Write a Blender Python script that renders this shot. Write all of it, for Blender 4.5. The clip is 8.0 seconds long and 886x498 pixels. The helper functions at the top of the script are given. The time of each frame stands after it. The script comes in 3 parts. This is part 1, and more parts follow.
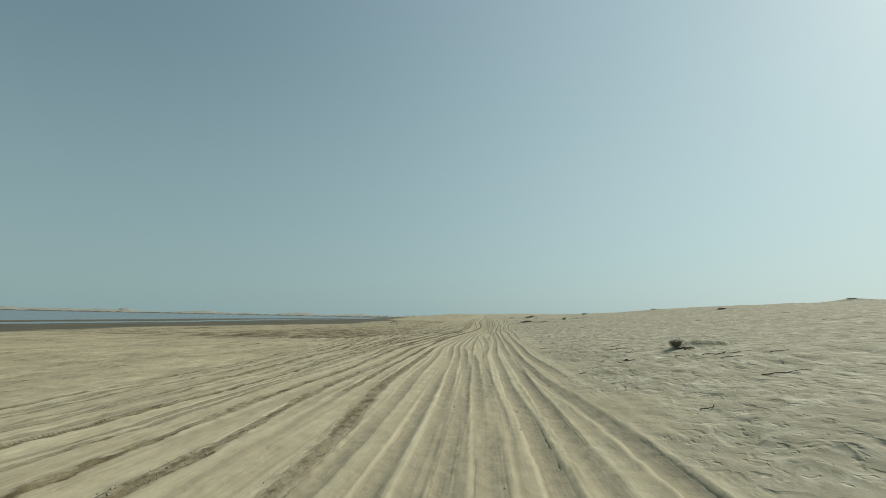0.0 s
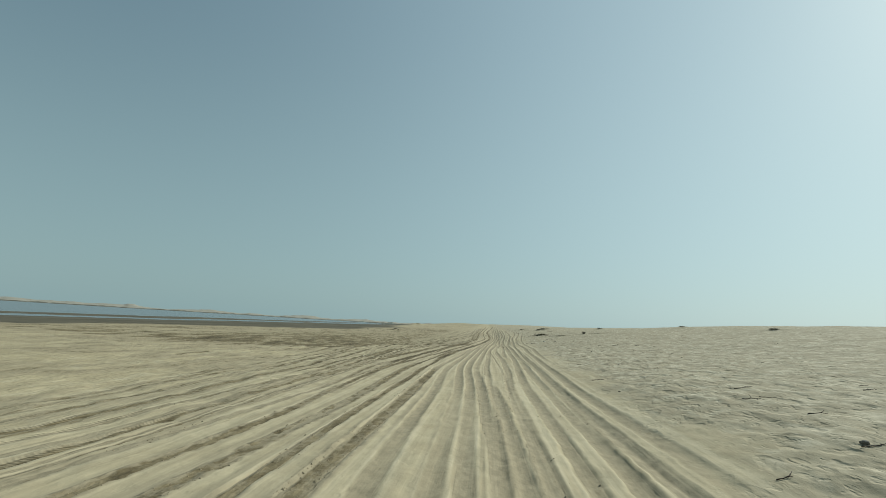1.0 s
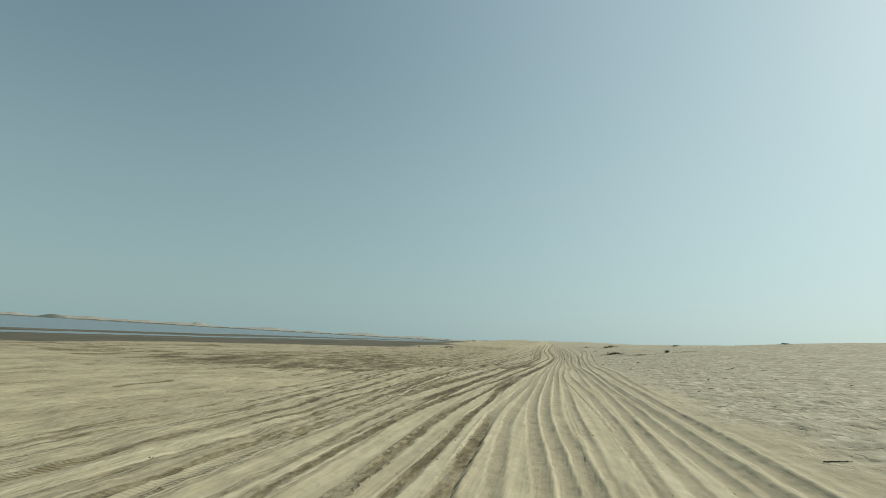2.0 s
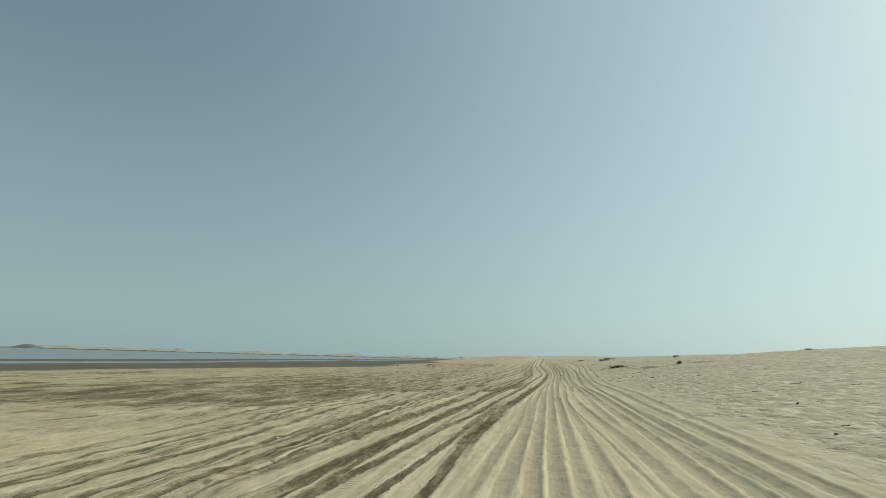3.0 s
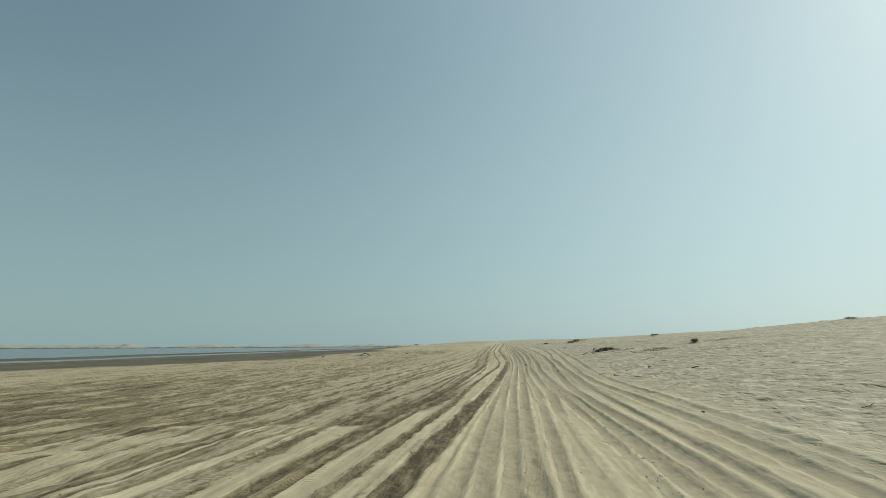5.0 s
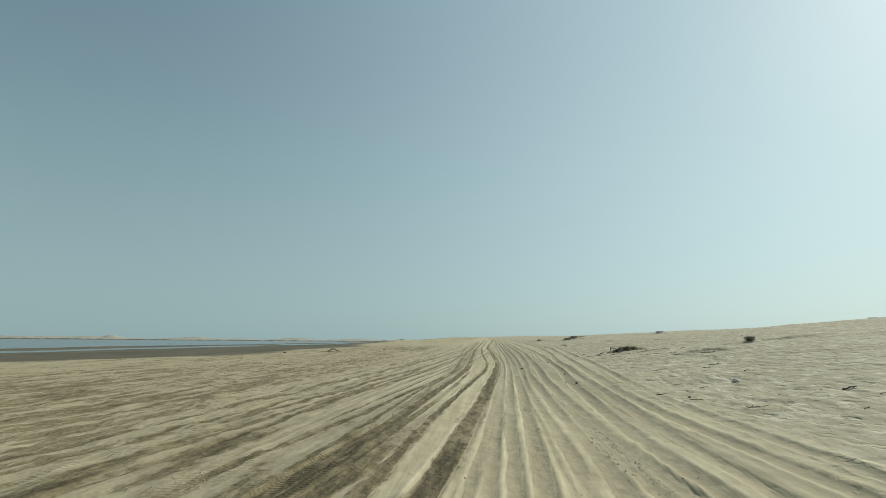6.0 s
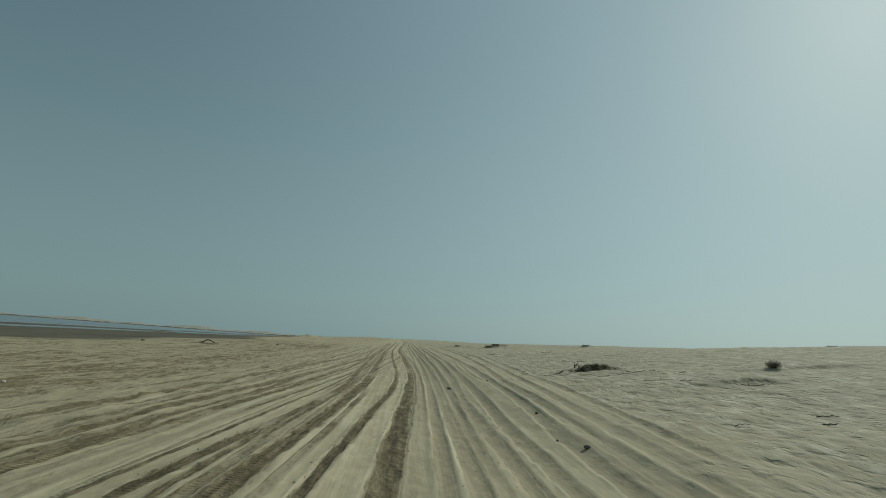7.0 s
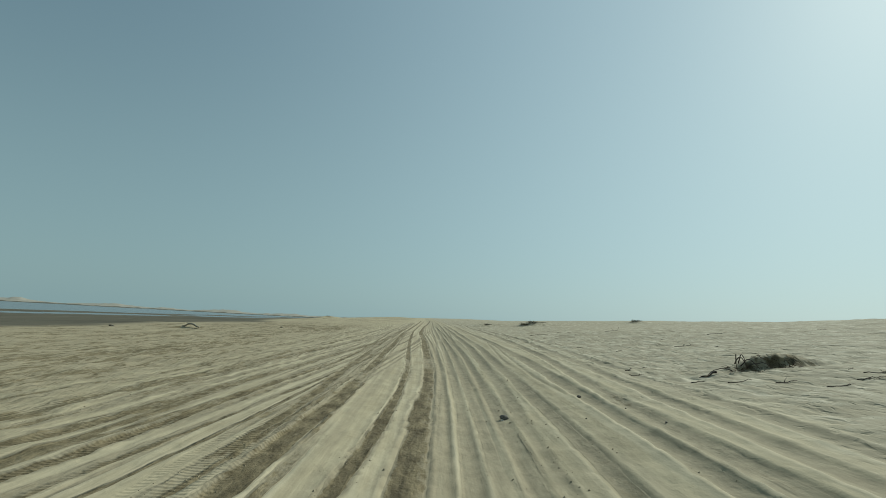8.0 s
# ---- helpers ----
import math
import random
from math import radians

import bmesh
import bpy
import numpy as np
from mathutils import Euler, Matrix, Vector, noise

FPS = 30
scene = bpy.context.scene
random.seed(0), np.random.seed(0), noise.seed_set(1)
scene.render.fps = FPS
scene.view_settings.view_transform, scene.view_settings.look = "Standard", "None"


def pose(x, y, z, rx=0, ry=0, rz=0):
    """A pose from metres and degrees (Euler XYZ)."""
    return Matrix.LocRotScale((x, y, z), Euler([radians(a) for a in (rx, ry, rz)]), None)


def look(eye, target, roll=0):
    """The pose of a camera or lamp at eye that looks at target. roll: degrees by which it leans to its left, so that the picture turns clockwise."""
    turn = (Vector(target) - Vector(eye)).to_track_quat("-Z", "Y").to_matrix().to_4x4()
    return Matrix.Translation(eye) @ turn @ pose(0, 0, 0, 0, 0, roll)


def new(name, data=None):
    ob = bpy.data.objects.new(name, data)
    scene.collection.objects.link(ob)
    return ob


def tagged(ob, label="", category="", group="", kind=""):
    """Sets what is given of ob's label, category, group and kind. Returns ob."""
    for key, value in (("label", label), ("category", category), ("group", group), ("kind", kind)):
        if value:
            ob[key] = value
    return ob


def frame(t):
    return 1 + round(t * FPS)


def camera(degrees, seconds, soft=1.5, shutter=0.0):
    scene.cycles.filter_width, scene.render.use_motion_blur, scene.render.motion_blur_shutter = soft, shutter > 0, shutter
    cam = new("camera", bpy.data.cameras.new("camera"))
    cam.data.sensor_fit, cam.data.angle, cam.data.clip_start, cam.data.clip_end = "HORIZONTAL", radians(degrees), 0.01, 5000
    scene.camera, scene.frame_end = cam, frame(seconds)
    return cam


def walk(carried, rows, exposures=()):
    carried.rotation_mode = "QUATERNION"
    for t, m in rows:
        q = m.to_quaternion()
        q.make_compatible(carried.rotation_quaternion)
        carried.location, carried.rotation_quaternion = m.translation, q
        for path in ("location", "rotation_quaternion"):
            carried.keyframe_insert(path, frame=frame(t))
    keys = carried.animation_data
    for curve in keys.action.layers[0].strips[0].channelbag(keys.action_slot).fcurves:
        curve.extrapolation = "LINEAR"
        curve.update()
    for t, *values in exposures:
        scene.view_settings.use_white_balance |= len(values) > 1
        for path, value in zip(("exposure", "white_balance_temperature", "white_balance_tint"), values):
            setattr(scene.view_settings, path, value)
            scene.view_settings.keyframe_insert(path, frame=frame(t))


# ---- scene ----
cam = camera(78.4, 8.0, 0.6)
PATH = [
    (0, (-0.004, -0.007, 1.631), (-1.492, 19.779, 4.137), 1.19),
    (0.5, (-0.247, 4.146, 1.674), (-1.622, 23.903, 4.460), 2.63),
    (1, (-0.664, 8.251, 1.677), (-2.449, 27.974, 4.474), 3.50),
    (1.2, (-0.880, 9.889, 1.656), (-3.059, 29.574, 4.441), 3.97),
    (2.3, (-1.527, 19.569, 1.738), (-5.605, 38.839, 5.209), 3.00),
    (2.5, (-1.592, 21.477, 1.721), (-5.554, 40.755, 5.280), 2.55),
    (3, (-1.687, 26.252, 1.640), (-5.032, 45.573, 5.580), 1.60),
    (3.5, (-1.683, 30.749, 1.593), (-4.410, 50.142, 5.650), 0.77),
    (4, (-1.525, 35.716, 1.638), (-3.743, 55.209, 5.524), 0.25),
    (4.5, (-1.340, 40.436, 1.617), (-3.217, 60.012, 5.258), -0.07),
    (4.7, (-1.267, 42.298, 1.570), (-3.131, 61.884, 5.164), -0.18),
    (5.8, (-1.089, 53.309, 1.621), (-3.122, 72.927, 4.942), -0.15),
    (6, (-1.085, 55.425, 1.609), (-2.649, 75.080, 4.959), 0.53),
    (6.5, (-1.127, 60.742, 1.594), (-1.192, 80.426, 5.137), 2.93),
    (7, (-1.099, 65.875, 1.621), (0.236, 85.514, 5.161), 4.41),
    (7.5, (-0.900, 71.028, 1.624), (0.546, 90.721, 4.797), 4.40),
    (8, (-0.589, 76.264, 1.687), (-0.043, 96.069, 4.414), 3.18),
]
# stops, kelvin and tint of the clip's own picture
EXPOSURES = [(0, -0.04, 6080, 1), (1, 0.0, 5980, 0), (2.5, 0.12, 6220, 2), (4.5, 0.02, 6100, 1), (6, 0.10, 6100, 1), (6.5, -0.02, 6020, 0), (7, -0.56, 5930, -4), (7.5, -0.55, 5900, -4), (8, -0.14, 5830, -3)]
walk(cam, [(t, look(eye, target, roll)) for t, eye, target, roll in PATH], EXPOSURES)

# ---- world and sun ----
SUN_AZ, SUN_EL = 46.0, 33.0          # degrees clockwise from the track's heading, and above the horizon
world = bpy.data.worlds.new("hazy_sky")
scene.world = world
world.use_nodes = True
wn = world.node_tree.nodes
sky = wn.new("ShaderNodeTexSky")
sky.sky_type, sky.sun_disc = "NISHITA", False
sky.sun_elevation, sky.sun_rotation = radians(SUN_EL), radians(SUN_AZ)
sky.air_density, sky.dust_density, sky.ozone_density, sky.altitude = 1.0, 2.0, 1.0, 0.0
# dust haze over the clear sky: pale at the horizon, thinner overhead
up = wn.new("ShaderNodeSeparateXYZ")
world.node_tree.links.new(wn.new("ShaderNodeTexCoord").outputs["Generated"], up.inputs[0])
haze = wn.new("ShaderNodeValToRGB")
haze.color_ramp.interpolation = "EASE"
haze.color_ramp.elements[0].position, haze.color_ramp.elements[0].color = 0.0, (0.298, 0.388, 0.390, 1)
haze.color_ramp.elements[1].position, haze.color_ramp.elements[1].color = 0.62, (0.140, 0.203, 0.244, 1)
world.node_tree.links.new(up.outputs["Z"], haze.inputs[0])
# the dust scatters the sun's light forward: a broad glow about the sun
toward = wn.new("ShaderNodeVectorMath")
toward.operation = "DOT_PRODUCT"
toward.inputs[1].default_value = (math.sin(radians(SUN_AZ)) * math.cos(radians(SUN_EL)), math.cos(radians(SUN_AZ)) * math.cos(radians(SUN_EL)), math.sin(radians(SUN_EL)))
world.node_tree.links.new(wn["Texture Coordinate"].outputs["Generated"], toward.inputs[0])
glow = wn.new("ShaderNodeMath")
glow.operation = "POWER"
clear = wn.new("ShaderNodeClamp")
world.node_tree.links.new(toward.outputs["Value"], clear.inputs["Value"])
world.node_tree.links.new(clear.outputs[0], glow.inputs[0])
glow.inputs[1].default_value = 2.7
spread = wn.new("ShaderNodeVectorMath")
spread.operation = "MULTIPLY_ADD"
world.node_tree.links.new(glow.outputs[0], spread.inputs[0])
spread.inputs[1].default_value = (0.305, 0.345, 0.345)
world.node_tree.links.new(haze.outputs["Color"], spread.inputs[2])
lift = wn.new("ShaderNodeVectorMath")
lift.operation = "SCALE"
lift.inputs["Scale"].default_value = 1 / 0.12
world.node_tree.links.new(spread.outputs[0], lift.inputs[0])
blend = wn.new("ShaderNodeMix")
blend.data_type = "RGBA"
blend.inputs[0].default_value = 0.91
world.node_tree.links.new(sky.outputs["Color"], blend.inputs[6])
world.node_tree.links.new(lift.outputs[0], blend.inputs[7])
wn["Background"].inputs["Strength"].default_value = 0.12
world.node_tree.links.new(blend.outputs[2], wn["Background"].inputs["Color"])

sun = new("sun", bpy.data.lights.new("sun", "SUN"))
sun.data.energy, sun.data.angle, sun.data.color = 4.2, radians(1.0), (1.0, 0.94, 0.84)
sun.matrix_world = look((0, 0, 60), (-math.sin(radians(SUN_AZ)) * math.cos(radians(SUN_EL)) * 10,
                                     -math.cos(radians(SUN_AZ)) * math.cos(radians(SUN_EL)) * 10,
                                     60 - math.sin(radians(SUN_EL)) * 10))


# ---- materials ----
class Mat:
    """A node material with a few short hands."""

    def __init__(self, name, rough=0.9, spec=0.2):
        self.m = bpy.data.materials.new(name)
        self.m.use_nodes = True
        self.n, self.l = self.m.node_tree.nodes, self.m.node_tree.links
        self.b = self.n["Principled BSDF"]
        self.b.inputs["Roughness"].default_value = rough
        self.b.inputs["Specular IOR Level"].default_value = spec
        self.pos = self.n.new("ShaderNodeNewGeometry").outputs["Position"]

    def mapped(self, scale):
        v = self.n.new("ShaderNodeVectorMath")
        v.operation = "MULTIPLY"
        self.l.new(self.pos, v.inputs[0])
        v.inputs[1].default_value = scale
        return v.outputs[0]

    def noise(self, scale, detail=4.0, rough=0.55, stretch=(1, 1, 1), distort=0.0):
        t = self.n.new("ShaderNodeTexNoise")
        t.inputs["Scale"].default_value, t.inputs["Detail"].default_value = scale, detail
        t.inputs["Roughness"].default_value, t.inputs["Distortion"].default_value = rough, distort
        self.l.new(self.mapped(stretch), t.inputs["Vector"])
        return t.outputs["Fac"]

    def ramp(self, fac, a, b, lo=0.0, hi=1.0):
        r = self.n.new("ShaderNodeMapRange")
        r.inputs["From Min"].default_value, r.inputs["From Max"].default_value = a, b
        r.inputs["To Min"].default_value, r.inputs["To Max"].default_value = lo, hi
        self.l.new(fac, r.inputs["Value"])
        return r.outputs["Result"]

    def mix(self, fac, a, b):
        x = self.n.new("ShaderNodeMix")
        x.data_type = "RGBA"
        for value, slot in ((fac, x.inputs[0]), (a, x.inputs[6]), (b, x.inputs[7])):
            if isinstance(value, (tuple, float, int)):
                slot.default_value = (*value, 1) if isinstance(value, tuple) else value
            else:
                self.l.new(value, slot)
        return x.outputs[2]

    def math(self, op, a, b):
        x = self.n.new("ShaderNodeMath")
        x.operation = op
        for value, slot in ((a, x.inputs[0]), (b, x.inputs[1])):
            if isinstance(value, (float, int)):
                slot.default_value = value
            else:
                self.l.new(value, slot)
        return x.outputs[0]

    def attr(self, name):
        a = self.n.new("ShaderNodeAttribute")
        a.attribute_name = name
        return a.outputs["Fac"]

    def bump(self, height, strength, distance):
        x = self.n.new("ShaderNodeBump")
        x.inputs["Strength"].default_value, x.inputs["Distance"].default_value = strength, distance
        self.l.new(height, x.inputs["Height"])
        self.l.new(x.outputs["Normal"], self.b.inputs["Normal"])

    def colour(self, c):
        if isinstance(c, tuple):
            self.b.inputs["Base Color"].default_value = (*c, 1)
        else:
            self.l.new(c, self.b.inputs["Base Color"])
        return self


def sand_material():
    m = Mat("desert_sand", 0.95, 0.1)
    streak = m.noise(1.0, 3, 0.55, (6.5, 0.12, 1))        # scrape lines along the track
    fine = m.noise(7.0, 4, 0.6, (1.2, 0.6, 1))
    broad = m.noise(0.8, 6, 0.65)
    lane, crust, loose_highlight, flat, dune = m.attr("lane"), m.attr("crust"), m.attr("loose_highlight"), m.attr("flat"), m.attr("dune")
    dry = m.mix(m.ramp(broad, 0.35, 0.65), (0.42, 0.343, 0.216), (0.495, 0.415, 0.270))
    dry = m.mix(flat, dry, m.mix(m.ramp(broad, 0.35, 0.65), (0.385, 0.318, 0.196), (0.47, 0.388, 0.242)))
    dry = m.mix(dune, dry, m.mix(m.ramp(broad, 0.35, 0.65), (0.340, 0.290, 0.197), (0.410, 0.352, 0.246)))
    # pale blown sand and darker crust in patches a hand to a step across
    blotch = m.noise(2.6, 5, 0.62, (1, 0.42, 1), 0.4)
    dry = m.mix(m.math("MULTIPLY", m.ramp(blotch, 0.53, 0.70), crust), dry, (0.345, 0.288, 0.190))
    dry = m.mix(m.math("MULTIPLY", m.ramp(blotch, 0.49, 0.34), m.math("MULTIPLY", crust, m.ramp(flat, 0, 1, 1.0, 0.55))), dry, (0.545, 0.475, 0.345))
    dry = m.mix(m.math("MULTIPLY", m.ramp(fine, 0.46, 0.70), m.ramp(crust, 0, 1, 0.22, 0.48)), dry, (0.27, 0.222, 0.142))
    dry = m.mix(m.math("MULTIPLY", m.ramp(streak, 0.47, 0.66), m.math("MULTIPLY", lane, 0.45)), dry, (0.30, 0.248, 0.158))
    ribbon = m.noise(1.0, 4, 0.6, (3.2, 0.07, 1), 0.3)
    dry = m.mix(m.math("MULTIPLY", m.ramp(ribbon, 0.50, 0.62), m.math("MULTIPLY", lane, 0.55)), dry, (0.335, 0.278, 0.183))
    dry = m.mix(m.math("MULTIPLY", m.ramp(ribbon, 0.47, 0.36), m.math("MULTIPLY", lane, 0.55)), dry, (0.54, 0.46, 0.312))
    # crests paler: highlights put into the colour, along with loose dry sand
    dry = m.mix(m.math("MULTIPLY", loose_highlight, 0.52), dry, (0.565, 0.487, 0.342))
    damp = m.mix(m.ramp(m.noise(3.6, 4, 0.58, (1.5, 0.45, 1)), 0.36, 0.64), (0.112, 0.086, 0.046), (0.258, 0.205, 0.118))
    damp = m.mix(m.math("MULTIPLY", flat, 0.6), damp, m.mix(m.ramp(m.noise(5.0, 4, 0.6, (1.3, 0.5, 1)), 0.36, 0.64), (0.165, 0.130, 0.072), (0.285, 0.230, 0.136)))
    damp = m.mix(m.math("MULTIPLY", m.ramp(m.attr("damp"), 0.72, 0.92), m.ramp(m.noise(4.0, 3, 0.55, (2.0, 0.25, 1)), 0.30, 0.62)), damp, (0.075, 0.059, 0.034))
    mud = m.mix(m.ramp(m.noise(0.12, 6, 0.65, (1, 0.35, 1)), 0.3, 0.7), (0.085, 0.075, 0.052), (0.15, 0.132, 0.095))
    # rut floors greyer and darker, then damp crust with a broken edge
    wet = m.attr("damp")
    dry = m.mix(m.math("MULTIPLY", m.ramp(wet, 0.06, 0.34), m.ramp(flat, 0, 1, 0.82, 0.5)), dry, m.mix(m.ramp(fine, 0.35, 0.65), (0.250, 0.208, 0.136), (0.345, 0.288, 0.190)))
    chip = m.noise(2.4, 5, 0.64, (1.6, 0.28, 1), 0.3)
    speck = m.math("ADD", m.math("MULTIPLY", m.math("SUBTRACT", fine, 0.5), 0.7), m.math("MULTIPLY", m.math("SUBTRACT", chip, 0.5), m.ramp(crust, 0, 1, 0.6, 2.2)))
    c = m.mix(m.ramp(m.math("ADD", wet, m.math("MULTIPLY", speck, m.ramp(wet, 0.05, 0.3))), 0.47, 0.68), dry, damp)
    m.colour(m.mix(m.ramp(m.attr("mud"), 0.05, 0.95), c, mud))
    # scattered wind-scoured hollows on the open sand, scrape lines and tread marks on the track
    pits = m.ramp(m.noise(3.4, 2, 0.45, (1.0, 0.55, 1), 0.3), 0.46, 0.32)
    chips = m.ramp(m.noise(6.0, 2, 0.5, (1.2, 0.6, 1), 0.3), 0.42, 0.30)
    bars = m.n.new("ShaderNodeTexWave")
    bars.bands_direction, bars.wave_profile = "Y", "SIN"
    bars.inputs["Scale"].default_value, bars.inputs["Distortion"].default_value = 3.3, 0.6
    bars.inputs["Detail"].default_value, bars.inputs["Detail Scale"].default_value = 2.0, 1.5
    m.l.new(m.pos, bars.inputs["Vector"])
    h = m.math("MULTIPLY", m.math("ADD", pits, m.math("MULTIPLY", chips, 0.6)), m.ramp(dune, 0, 1, -0.08, -0.48))
    h = m.math("ADD", h, m.math("MULTIPLY", fine, m.math("ADD", m.ramp(flat, 0, 1, 0.16, 0.6), m.math("MULTIPLY", dune, 0.18))))
    h = m.math("ADD", h, m.math("MULTIPLY", m.math("MULTIPLY", streak, lane), 0.25))
    h = m.math("ADD", h, m.math("MULTIPLY", m.math("MULTIPLY", m.ramp(chip, 0.42, 0.58), flat), -0.35))
    h = m.math("ADD", h, m.math("MULTIPLY", m.math("MULTIPLY", m.noise(8.0, 3, 0.55, (1.2, 0.8, 1)), m.ramp(wet, 0.3, 0.8)), 0.85))
    h = m.math("ADD", h, m.math("MULTIPLY", m.noise(24, 2, 0.5), 0.04))
    h = m.math("ADD", h, m.math("MULTIPLY", m.math("MULTIPLY", bars.outputs["Fac"], m.attr("tread")), 0.34))
    m.bump(h, 1.0, 0.045)
    return m.m


def plain(name, a, b, scale, rough=0.85, spec=0.2, bump=0.01):
    m = Mat(name, rough, spec)
    n = m.noise(scale, 6, 0.65)
    m.colour(m.mix(m.ramp(n, 0.3, 0.7), a, b))
    m.bump(n, 0.6, bump)
    return m.m


def water_material():
    m = Mat("lagoon_water", 0.22, 0.5)
    m.colour(m.mix(m.noise(0.01, 3, 0.5, (1, 0.3, 1)), (0.10, 0.118, 0.122), (0.15, 0.17, 0.175)))
    m.bump(m.noise(1.5, 4, 0.6), 0.7, 0.10)
    return m.m


SAND, WATER = sand_material(), water_material()
TWIG = plain("dry_grey_wood", (0.035, 0.028, 0.022), (0.11, 0.085, 0.062), 30)
GREY_TWIG = plain("pale_grey_twig", (0.085, 0.072, 0.055), (0.21, 0.18, 0.14), 30)
DRIFTWOOD = plain("bleached_driftwood", (0.24, 0.20, 0.15), (0.46, 0.41, 0.33), 14)
LEAF = plain("dry_shrub_leaf", (0.22, 0.195, 0.13), (0.40, 0.36, 0.26), 20)
STONE_DARK = plain("dark_stone", (0.10, 0.088, 0.07), (0.22, 0.19, 0.15), 25)
STONE_PALE = plain("pale_limestone", (0.42, 0.39, 0.33), (0.62, 0.58, 0.50), 22)
CLOD = plain("damp_sand_clod", (0.22, 0.175, 0.108), (0.42, 0.345, 0.225), 30)
ROT = plain("rotten_brown_twig", (0.045, 0.030, 0.018), (0.12, 0.082, 0.05), 24)
# distance haze is put into the far dune and hazy scrub colours
HAZED_SAND = plain("hazed_dune_sand", (0.27, 0.248, 0.20), (0.385, 0.352, 0.288), 0.03, 0.95, 0.1, 0.5)
FAR_SCRUB = plain("hazy_far_scrub", (0.14, 0.146, 0.122), (0.215, 0.218, 0.182), 0.05, 0.95, 0.1, 0.1)
SCRUB = plain("far_scrub", (0.10, 0.096, 0.075), (0.17, 0.16, 0.125), 0.05, 0.95, 0.1, 0.1)


# ---- the ground's shape ----
def smooth(a, b, v):
    s = np.clip((v - a) / (b - a), 0, 1)
    return s * s * (3 - 2 * s)


def lattice(ix, iy, seed):
    h = (ix.astype(np.int64) * 374761393 + iy.astype(np.int64) * 668265263 + seed * 974634777) & 0xFFFFFFFF
    h = ((h ^ (h >> 13)) * 1274126177) & 0xFFFFFFFF
    return ((h ^ (h >> 16)) & 0xFFFF) / 32767.5 - 1.0


def rough(x, y, size, seed, octaves=1):
    """Value noise in -1 to 1, of the given size in metres."""
    total, gain = np.zeros(np.broadcast(x, y).shape), 1.0
    for o in range(octaves):
        u, v = x / size * 2 ** o, y / size * 2 ** o
        iu, iv = np.floor(u), np.floor(v)
        fu, fv = u - iu, v - iv
        fu, fv = fu * fu * (3 - 2 * fu), fv * fv * (3 - 2 * fv)
        a, b = lattice(iu, iv, seed + o), lattice(iu + 1, iv, seed + o)
        c, d = lattice(iu, iv + 1, seed + o), lattice(iu + 1, iv + 1, seed + o)
        total += gain * ((a * (1 - fu) + b * fu) * (1 - fv) + (c * (1 - fu) + d * fu) * fv)
        gain *= 0.5
    return total


# across the track: lagoon bed, mud flat, trampled sand, track, the slope of the dune
ACROSS_X = [-3000, -400, -160, -110, -106, -95, -92, -84, -78, -45, -20, -9, -4, -2.5, 1, 2, 6, 12, 28, 42, 60, 120, 500, 3000]
ACROSS_Z = [-4.0, -2.5, -1.5, -1.06, -0.94, -0.94, -1.05, -1.05, -0.94, -0.5, -0.30, -0.27, -0.08, 0, 0, 0.12, 0.60, 1.32, 3.30, 4.40, 5.1, 6.0, 7.0, 7.0]
LINE = np.linspace(-200, 200, 8001)
KERNEL = np.hanning(41) / np.hanning(41).sum()
LINE_Z = np.convolve(np.pad(np.interp(LINE, ACROSS_X, ACROSS_Z), 20, mode="edge"), KERNEL, "valid")
WATER_Z = -1.0


def shore(x, y):
    """x, squeezed so that the shoreline lies at -100."""
    return np.where(x < 0, x / (1 + 0.0011 * np.clip(y - 150, 0, 1500)), x)


# tyre ruts: depth, half width, damp, crumbling of the edges, tread marks, then (y, x) along the centre line
RUTS = []
AHEAD = np.arange(-40.0, 420.0, 0.5)


def rut(depth, half, wet, line, crumb=0.0, tread=0.0, start=None):
    """Adds a rut, from start on if given; its centre line is rounded over a few metres. Returns the line, to be read with at()."""
    ys, xs = [p[0] for p in line], [p[1] for p in line]
    way = np.convolve(np.pad(np.interp(AHEAD, ys, xs), 5, mode="edge"), np.hanning(13)[1:-1] / np.hanning(13).sum(), "valid")
    RUTS.append((depth, half, wet, crumb, tread, ys[0] if start is None else start, ys[-1], way))
    return way


def at(way, y):
    return np.interp(y, AHEAD, way)


# the flat's ruts, from the outermost to the deep one on the track
WAY_OUTER = rut(0.034, 0.14, 0.92, [(16, -7.5), (27.8, -7.85), (38.5, -8.35), (47, -8.8), (59, -8.7), (66, -8.5), (72, -7.8), (80, -7.6), (88, -7.1), (95, -6.8), (114, -6.1), (170, -5.8)], 0.3, 1.0)
rut(0.022, 0.08, 0.8, [(18, -8.3), (27.8, -8.6), (32, -8.9), (44, -9.3), (56, -9.5), (66, -9.3)], 0.2, 0.4)
rut(0.026, 0.11, 0.85, [(28, -7.3), (40, -7.4), (48, -7.5), (53, -7.65), (60, -7.9), (66, -7.5), (72, -7.0), (78, -6.5), (85, -6.35), (92, -6.1), (98, -5.9), (109, -5.5), (123, -4.9), (150, -3.7), (220, -3.2)], 0.4, 0.3)
rut(0.022, 0.09, 0.75, [(-4, -7.8), (8, -7.3), (15, -6.8), (22, -6.8), (29, -6.7), (35.5, -6.35), (44.5, -6.5), (51, -5.9), (58, -5.4)], 0.4)
